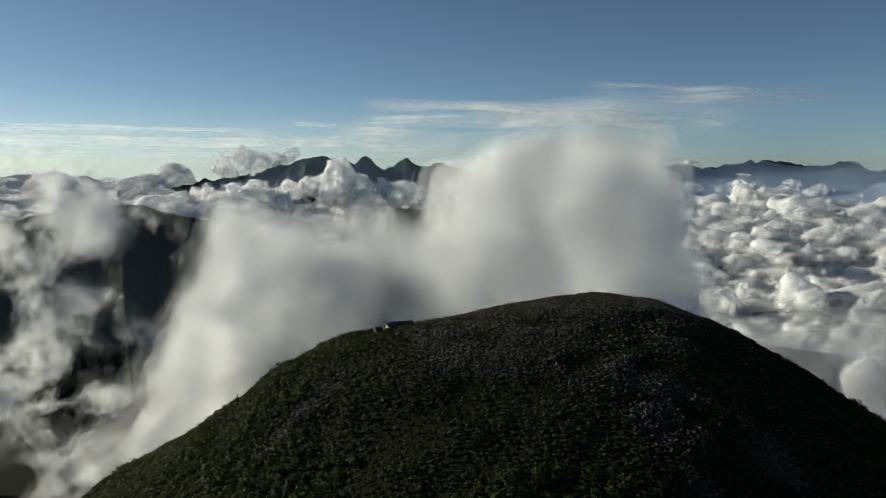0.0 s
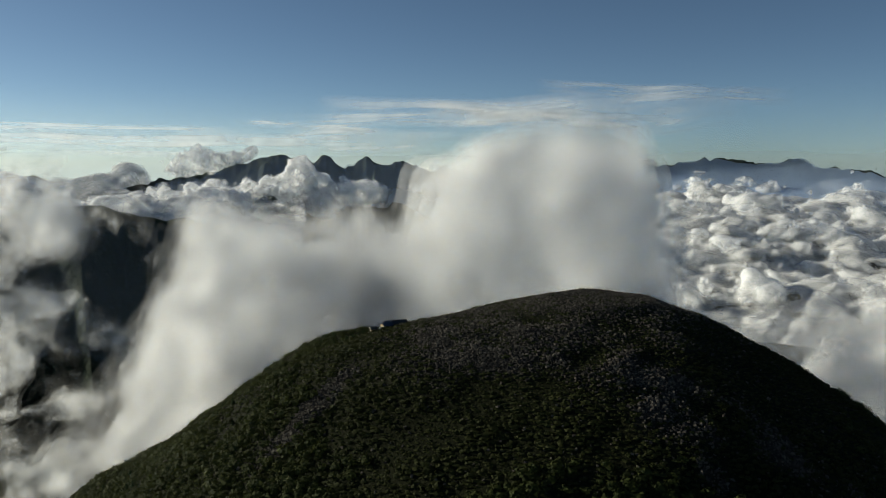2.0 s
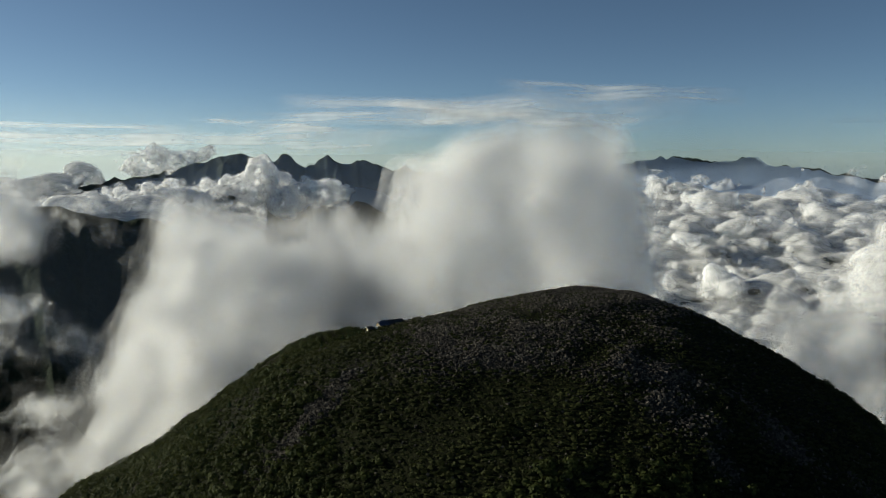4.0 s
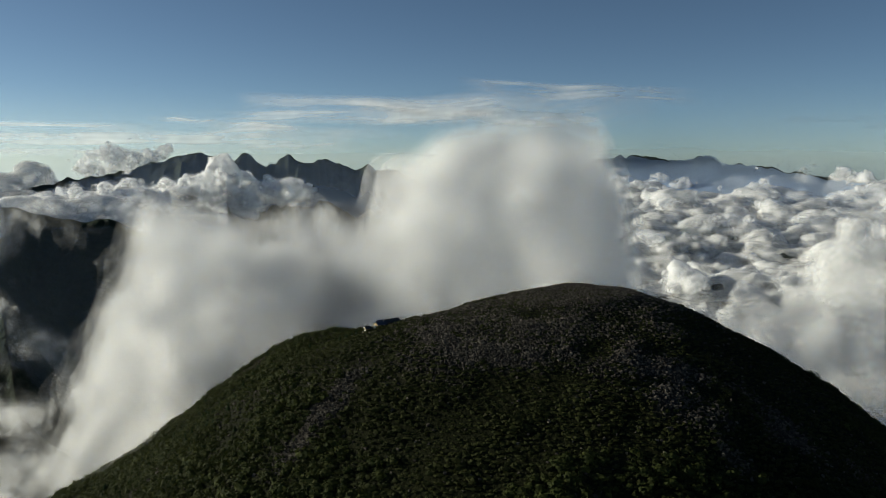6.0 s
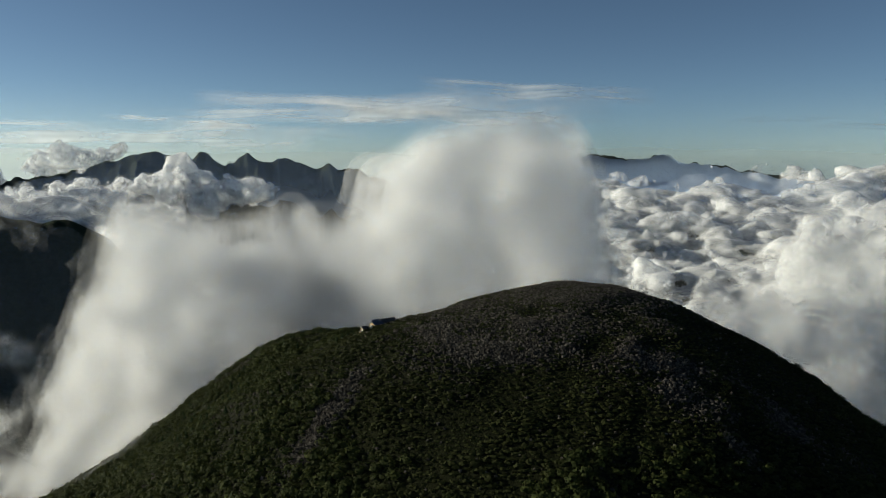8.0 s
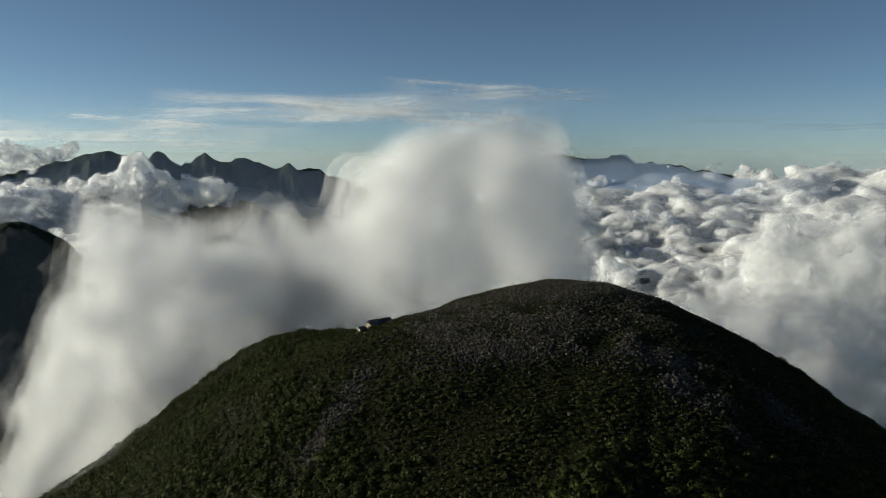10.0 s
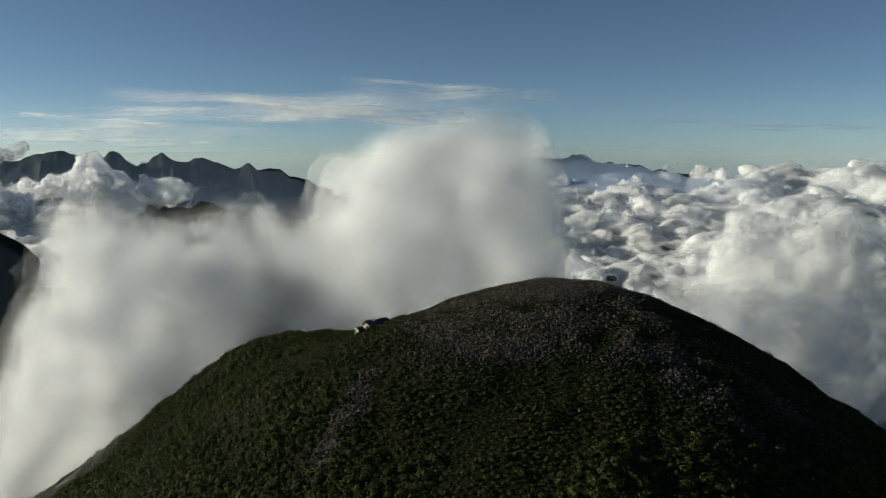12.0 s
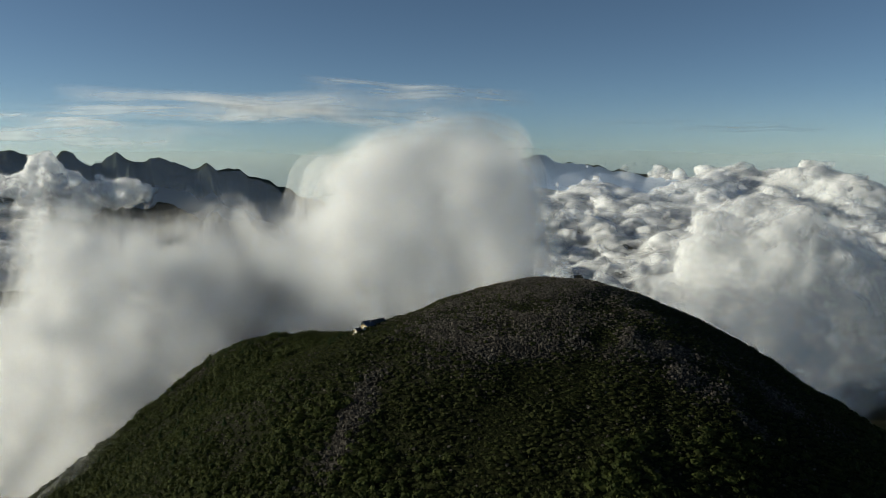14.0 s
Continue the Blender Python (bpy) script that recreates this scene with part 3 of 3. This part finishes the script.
def plots(step, x0=-290, x1=330, y0=225, y1=720):
    """Jittered places on the slopes that face the valley from which the hill is seen."""
    x, y = np.meshgrid(np.arange(x0, x1, step), np.arange(y0, y1, step))
    x, y = x.ravel() + rng.uniform(-0.5, 0.5, x.size) * step, y.ravel() + rng.uniform(-0.5, 0.5, x.size) * step
    z = ground_height(x, y)
    sx, sy = (hill_height(x + 2, y) - hill_height(x - 2, y)) / 4, (hill_height(x, y + 2) - hill_height(x, y - 2)) / 4
    facing = (-sx * (HOME[0] - x) - sy * (HOME[1] - y) + (150 - z)) / np.hypot(HOME[0] - x, HOME[1] - y)
    keep = (facing > -0.12) & (z > -130)
    return x[keep], y[keep], z[keep]


def shrubs(name, step, mat, tufts, flat, low, high, chance, label, leaf, sink=0.1):
    x, y, z = plots(step)
    keep = rng.random(len(x)) < chance(x, y)
    x, y, z = x[keep], y[keep], z[keep]
    shapes = [shrub_shape(tufts, flat, leaf) for _ in range(8)]
    size = rng.uniform(low, high, len(x)) * (1 + 0.22 * np.clip(patchy(x, y, 14.0), -1.5, 1.5))
    ob = scatter(name, [q[0] for q in shapes], [q[1] for q in shapes], rng.integers(0, 8, len(x)), np.stack([x, y, z - sink * size], 1), rng.uniform(0, 6.28, len(x)),
        size[:, None] * np.stack([rng.uniform(0.85, 1.2, len(x)), rng.uniform(0.85, 1.2, len(x)), rng.uniform(0.75, 1.2, len(x))], 1), mat)
    return tagged(ob, label, "shrubs", kind="stuff")


def forest(x, y):
    """Where tall shrubs take over from dwarf pine: low on the slopes and down the sunny flank."""
    return np.clip((24 - hill_height(x, y)) / 26 + 0.35 * patchy(x, y, 40.0) + 0.25 * np.clip((-20 - np.asarray(x)) / 60, 0, 1), 0, 1)


shrubs("dwarf_pine_thicket", 2.9, PINE, 11, 0.42, 1.5, 2.7, lambda x, y: (1.25 - rockiness(x, y) * 1.2) * (1 - 0.15 * forest(x, y)), "low dark green dwarf pine thicket on the slope", (0.2, 0.38))
shrubs("birch_thicket", 4.1, LEAF, 56, 0.8, 1.8, 3.7, lambda x, y: forest(x, y) * (1 - rockiness(x, y)) * np.clip(1.1 + 0.35 * patchy(x, y, 14.0), 0, 1), "fresh green leafy shrubs covering the lower slope", (0.13, 0.26))


def rubble(name, step, low, high, chance, label):
    x, y, z = plots(step)
    keep = rng.random(len(x)) < chance(x, y)
    x, y, z = x[keep], y[keep], z[keep]
    shapes = [rock_shape() for _ in range(10)]
    size = low + (high - low) * rng.random(len(x)) ** 2.2
    ob = scatter(name, [q[0] for q in shapes], [q[1] for q in shapes], rng.integers(0, 10, len(x)), np.stack([x, y, z + 0.25 * size], 1), rng.uniform(0, 6.28, len(x)),
        size[:, None] * rng.uniform(0.7, 1.15, (len(x), 3)), ROCK, rng.uniform(-0.6, 0.6, len(x)))
    return tagged(ob, label, "rocks", kind="stuff")


rubble("boulder_field", 1.0, 0.3, 1.0, lambda x, y: np.clip(rockiness(x, y) * 1.0 + 0.05, 0, 1) ** 1.2, "grey weathered boulders strewn over the summit dome")


# ---- trees, bushes and boulders that stand out ----
def prism(bm, ring, low, high, scale=1.0, shift=(0, 0)):
    """A closed tapering shaft with that many sides."""
    a = [bm.verts.new((low[3] * math.cos(k * 6.2832 / ring) + low[0], low[3] * math.sin(k * 6.2832 / ring) + low[1], low[2])) for k in range(ring)]
    b = [bm.verts.new((high[3] * math.cos(k * 6.2832 / ring) + high[0], high[3] * math.sin(k * 6.2832 / ring) + high[1], high[2])) for k in range(ring)]
    for k in range(ring):
        bm.faces.new((a[k], a[(k + 1) % ring], b[(k + 1) % ring], b[k]))
    bm.faces.new(b)
    bm.faces.new(a[::-1])


def fir_tree(seed):
    """A small wind-clipped fir, one metre tall: a trunk and tiers of drooping boughs."""
    r = random.Random(seed)
    tree = new("fir_tree")
    bm = bmesh.new()
    prism(bm, 6, (0, 0, -0.08, 0.03), (0.01, 0, 0.96, 0.006))
    part("trunk", bm, BARK, tree)
    bm = bmesh.new()
    for k in range(9):
        z = 0.12 + 0.1 * k
        reach = 0.34 * (1 - (z - 0.05)) * r.uniform(0.75, 1.2) + 0.02
        for q in range(7):
            a = q * 0.898 + k * 0.5 + r.uniform(-0.25, 0.25)
            l = reach * r.uniform(0.6, 1.15)
            c, n = math.cos(a), math.sin(a)
            w = 0.3 * l + 0.02
            root = bm.verts.new((0, 0, z + 0.06))
            left, right = bm.verts.new((c * l * 0.6 - n * w, n * l * 0.6 + c * w, z - 0.02)), bm.verts.new((c * l * 0.6 + n * w, n * l * 0.6 - c * w, z - 0.02))
            tip, keel = bm.verts.new((c * l, n * l, z - 0.05 * r.random())), bm.verts.new((c * l * 0.5, n * l * 0.5, z - 0.09))
            for f in ((root, left, tip), (root, tip, right), (left, keel, tip), (keel, right, tip)):
                bm.faces.new(f)
    tuft = bm.verts.new((0.0, 0.0, 1.03))
    bm.faces.new((tuft, bm.verts.new((0.04, 0, 0.86)), bm.verts.new((-0.02, 0.035, 0.86))))
    part("crown", bm, FIR, tree, "dense dark green needled crown")
    return tagged(tree, "small dark wind-clipped fir on the ridge", "tree", "firs along the ridge")


def bush(seed):
    """A lone shrub, one metre in radius: short stems and a leafy uneven crown."""
    ob = new("pine_bush")
    bm = bmesh.new()
    for a in (0.4, 2.4, 4.6):
        prism(bm, 5, (0.1 * math.cos(a), 0.1 * math.sin(a), -0.25, 0.06), (0.4 * math.cos(a), 0.4 * math.sin(a), 0.55, 0.025))
    part("stem", bm, BARK, ob)
    v, f = shrub_shape(70, 0.85)
    me = raw_mesh("crown", v + (0, 0, 0.35), f, PINE)
    new("crown", me).parent = ob
    return tagged(ob, "rounded dwarf pine bush on the stony crest", "bush", "bushes on the crest")


def stand(x, y):
    return float(ground_height(np.array(x), np.array(y)))


pick = random.Random(12)
firs = [fir_tree(k) for k in range(5)]
spots = [(pick.gauss(-78, 26), pick.gauss(618, 16)) for _ in range(46)] + [(pick.uniform(-250, -110), pick.uniform(390, 600)) for _ in range(110)] + [(pick.uniform(-62, -47), pick.uniform(448, 470)) for _ in range(8)]
for k, (x, y) in enumerate(spots):
    tall = pick.uniform(2.8, 5.6)
    m = pose(x, y, stand(x, y) - 0.1, pick.uniform(-4, 4), pick.uniform(-4, 4), pick.uniform(0, 360)) @ Matrix.Scale(tall, 4)
    if k < 5:
        firs[k].matrix_basis = m
    else:
        t = copy_thing(firs[k % 5], m)
        t.scale = (tall, tall, tall)
bushes = [bush(k) for k in range(3)]
spots = [(7.5, 466.5), (12, 469), (-3, 463), (20, 470), (27, 474), (-10, 461), (196, 392), (214, 372)] + [(pick.uniform(-5, 60), pick.uniform(462, 478)) for _ in range(10)]
for k, (x, y) in enumerate(spots):
    wide = 1.9 if k == 0 else pick.uniform(0.9, 1.5)
    m = pose(x, y, stand(x, y), 0, 0, pick.uniform(0, 360)) @ Matrix.Scale(wide, 4)
    if k < 3:
        bushes[k].matrix_basis = m
    else:
        t = copy_thing(bushes[k % 3], m)
        t.scale = (wide, wide, wide)
stones = []
for k in range(8):
    v, f = boulder_shape()
    stones.append(raw_mesh("boulder", v, f, ROCK))
laid = 0
while laid < 150:
    (ax, ay), (bx, by), wide = pick.choice(SCREE[2:8])
    t = pick.random()
    x, y = ax + (bx - ax) * t + pick.gauss(0, wide * 0.8), ay + (by - ay) * t + pick.gauss(0, wide * 0.8)
    size = pick.uniform(0.85, 1.45)
    ob = new("boulder", pick.choice(stones))
    ob.matrix_basis = pose(x, y, stand(x, y) + 0.2 * size, pick.uniform(-25, 25), pick.uniform(-25, 25), pick.uniform(0, 360)) @ Matrix.Diagonal((size, size * pick.uniform(0.7, 1), size * pick.uniform(0.6, 0.9), 1))
    tagged(ob, "large grey angular boulder lying in the scree", "boulder", "boulders in the scree")
    laid += 1

# ---- the summit huts ----
BOARD = surface("tan_weathered_boards", [(0.25, (0.24, 0.16, 0.085)), (0.5, (0.36, 0.25, 0.13)), (0.75, (0.48, 0.35, 0.2))], 0.4, 2.5, rough=0.75, bump=0.3)
ROOF = surface("blue_grey_roof_steel", [(0.3, (0.018, 0.034, 0.07)), (0.6, (0.028, 0.052, 0.105)), (0.8, (0.045, 0.072, 0.13))], 0.6, 4.0, rough=0.45, bump=0.1, metal=0.3, sheen=0.5)
DARK_ROOF = surface("dark_roof_steel", [(0.3, (0.012, 0.014, 0.018)), (0.7, (0.03, 0.033, 0.04))], 0.6, 4.0, rough=0.55, bump=0.1, metal=0.2, sheen=0.5)
STONE = surface("rubble_plinth", [(0.3, (0.05, 0.045, 0.04)), (0.7, (0.16, 0.145, 0.13))], 0.3, 1.5, bump=0.8)
WHITE = surface("white_paint", [(0.3, (0.62, 0.6, 0.56)), (0.7, (0.78, 0.77, 0.74))], 0.3, 2.0, rough=0.5, bump=0.05, sheen=0.5)
PANE = surface("dark_window_glass", [(0.3, (0.012, 0.014, 0.016)), (0.7, (0.02, 0.023, 0.026))], 0.5, 3.0, rough=0.08, bump=0.0, sheen=0.5)
STEEL = surface("galvanised_pipe", [(0.3, (0.3, 0.3, 0.31)), (0.7, (0.5, 0.5, 0.5))], 0.1, 1.0, rough=0.4, bump=0.05, metal=0.9, sheen=0.5)


def slab(bm, x0, x1, y0, y1, z0, z1):
    c = [bm.verts.new((x, y, z)) for x in (x0, x1) for y in (y0, y1) for z in (z0, z1)]
    for f in ((0, 1, 3, 2), (4, 6, 7, 5), (0, 4, 5, 1), (2, 3, 7, 6), (0, 2, 6, 4), (1, 5, 7, 3)):
        bm.faces.new([c[k] for k in f])


def box(name, parent, mat, *size, label=""):
    bm = bmesh.new()
    slab(bm, *size)
    return part(name, bm, mat, parent, label)


def gabled(parent, x0, x1, y0, y1, floor, eave, ridge, roof_mat, wall_label="", verge=False):
    """Walls with two gables, and a roof of two thick slopes with a ridge cap; the ridge runs along x."""
    mid = (y0 + y1) / 2
    bm = bmesh.new()
    rings = []
    for x in (x0, x1):
        rings.append([bm.verts.new((x, y, z)) for y, z in ((y0, floor), (y1, floor), (y1, eave), (mid, ridge), (y0, eave))])
    a, b = rings
    bm.faces.new(a[::-1])
    bm.faces.new(b)
    for k in range(5):
        bm.faces.new((a[k], a[(k + 1) % 5], b[(k + 1) % 5], b[k]))
    part("wall", bm, BOARD, parent, wall_label)
    drop = (ridge - eave) / (mid - y0)
    for side in (-1, 1):
        bm = bmesh.new()
        out = mid + side * (mid - y0 + 0.5)
        low = eave - 0.5 * drop
        c = []
        for x in (x0 - 0.5, x1 + 0.5):
            for y, z in ((mid, ridge + 0.02), (out, low + 0.02), (out, low + 0.2), (mid, ridge + 0.2)):
                c.append(bm.verts.new((x, y, z)))
        for f in ((0, 1, 2, 3), (7, 6, 5, 4), (0, 4, 5, 1), (1, 5, 6, 2), (2, 6, 7, 3), (3, 7, 4, 0)):
            bm.faces.new([c[k] for k in f])
        bmesh.ops.recalc_face_normals(bm, faces=bm.faces)
        slope = part("roof", bm, roof_mat, parent)
        if verge:
            bm = bmesh.new()
            c = [bm.verts.new((xx, y, z)) for xx in (x0 - 0.56, x0 - 0.503) for y, z in ((mid, ridge - 0.1), (out, low - 0.1), (out, low + 0.24), (mid, ridge + 0.24))]
            for f in ((0, 1, 2, 3), (7, 6, 5, 4), (0, 4, 5, 1), (1, 5, 6, 2), (2, 6, 7, 3), (3, 7, 4, 0)):
                bm.faces.new([c[k] for k in f])
            bmesh.ops.recalc_face_normals(bm, faces=bm.faces)
            part("verge_board", bm, WHITE, slope, "white painted verge board")
        for n in range(int((x1 - x0 + 1) / 0.9)):
            x = x0 - 0.3 + n * 0.9
            bm = bmesh.new()
            c = [bm.verts.new((xx, y, z)) for xx in (x, x + 0.08) for y, z in ((mid, ridge + 0.2), (out, low + 0.2), (out, low + 0.27), (mid, ridge + 0.27))]
            for f in ((0, 1, 2, 3), (7, 6, 5, 4), (0, 4, 5, 1), (1, 5, 6, 2), (2, 6, 7, 3), (3, 7, 4, 0)):
                bm.faces.new([c[k] for k in f])
            bmesh.ops.recalc_face_normals(bm, faces=bm.faces)
            part("seam", bm, roof_mat, slope)
    box("ridge_cap", parent, roof_mat, x0 - 0.5, x1 + 0.5, mid - 0.18, mid + 0.18, ridge + 0.18, ridge + 0.32)


def window(parent, x, y, z, wide, tall, along):
    """A framed pane set proud of a wall; along: 'x' for the long walls, 'y' for the gables."""
    w, t = wide / 2, tall / 2
    if along == "x":
        f = box("window", parent, WHITE, x - w - 0.08, x + w + 0.08, y - 0.06, y - 0.003, z - t - 0.08, z + t + 0.08, label="white-framed window")
        box("pane", f, PANE, x - w, x + w, y - 0.075, y - 0.062, z - t, z + t)
        box("sill", f, WHITE, x - w - 0.12, x + w + 0.12, y - 0.14, y - 0.061, z - t - 0.16, z - t - 0.085)
    else:
        f = box("window", parent, WHITE, x - 0.06, x - 0.003, y - w - 0.08, y + w + 0.08, z - t - 0.08, z + t + 0.08, label="white-framed window")
        box("pane", f, PANE, x - 0.075, x - 0.062, y - w, y + w, z - t, z + t)
        box("sill", f, WHITE, x - 0.14, x - 0.061, y - w - 0.12, y + w + 0.12, z - t - 0.16, z - t - 0.085)


def pipe(name, parent, x, y, z0, z1, r, mat):
    bm = bmesh.new()
    prism(bm, 10, (x, y, z0, r), (x, y, z1, r))
    return part(name, bm, mat, parent)


hut = new("mountain_hut")
hut.matrix_basis = pose(-34.3, 449.5, stand(-33, 451) - 1.1, 0, 0, 25.5)
box("plinth", hut, STONE, -0.25, 6.7, -0.25, 6.2, -2.2, 0.0)
gabled(hut, 0, 6.5, 0, 6, 0.0, 2.3, 3.6, ROOF, "sunlit tan boarded wall")
box("plinth", hut, STONE, 6.705, 17.2, 0.2, 6.6, -1.5, 0.5)
gabled(hut, 7.05, 17, 0.5, 6.4, 0.5, 2.7, 4.2, DARK_ROOF, "dark boarded wall")
for y in (1.5, 3.0, 4.5):
    window(hut, 0.0, y, 1.35, 0.8, 0.8, "y")
for x in (1.4, 3.2, 5.0):
    window(hut, x, 0.0, 1.35, 1.0, 0.8, "x")
for x in (8.6, 10.6, 12.6, 14.4):
    window(hut, x, 0.5, 1.75, 1.0, 0.8, "x")
door = box("door", hut, WHITE, 15.6, 16.5, 0.43, 0.497, 0.5, 2.45, label="pale entrance door")
box("door_handle", door, STEEL, 15.7, 15.76, 0.37, 0.428, 1.45, 1.6)
gabled(hut, 4.2, 9.5, 6.7, 10.0, -0.6, 1.9, 3.2, ROOF, "boarded rear wing wall")
box("plinth", hut, STONE, 4.0, 9.7, 6.65, 10.2, -2.4, -0.6)
flue = pipe("flue", hut, 5.2, 2.2, 3.0, 4.5, 0.12, STEEL)
pipe("cowl", flue, 5.2, 2.2, 4.503, 4.65, 0.22, STEEL)
tagged(hut, "tan boarded mountain hut with dark blue steel roofs", "hut", "summit buildings")

shed = new("hut_annex")
shed.matrix_basis = pose(-42.3, 445.6, stand(-42, 446) - 0.7, 0, 0, 20)
box("plinth", shed, STONE, -0.2, 3.6, -0.2, 3.6, -2.0, 0.0)
gabled(shed, 0, 3.4, 0, 3.4, 0.0, 2.6, 3.5, DARK_ROOF, "pale weathered boarded wall", verge=True)
window(shed, 0.0, 2.3, 1.5, 0.8, 0.7, "y")
door = box("door", shed, WHITE, -0.05, -0.004, 0.4, 1.3, 0.0, 1.95, label="pale plank door")
box("door_handle", door, STEEL, -0.1, -0.053, 1.1, 1.2, 0.95, 1.02)
box("lean_to", shed, BOARD, -1.9, -0.25, 0.3, 2.2, -2.0, 0.55, label="low tan boarded lean-to")
box("lean_to_roof", shed, STEEL, -2.05, -0.22, 0.15, 2.35, 0.553, 0.65)
tagged(shed, "small pale gabled outbuilding with a dark roof", "hut", "summit buildings")
tank = new("water_tank")
tank.matrix_basis = pose(-36.8, 447.6, stand(-36.8, 447.6) + 0.05)
pipe("drum", tank, 0, 0, -0.3, 1.5, 0.75, WHITE)
pipe("lid", tank, 0, 0, 1.503, 1.62, 0.4, STEEL)
tagged(tank, "white water tank standing between the huts", "tank")
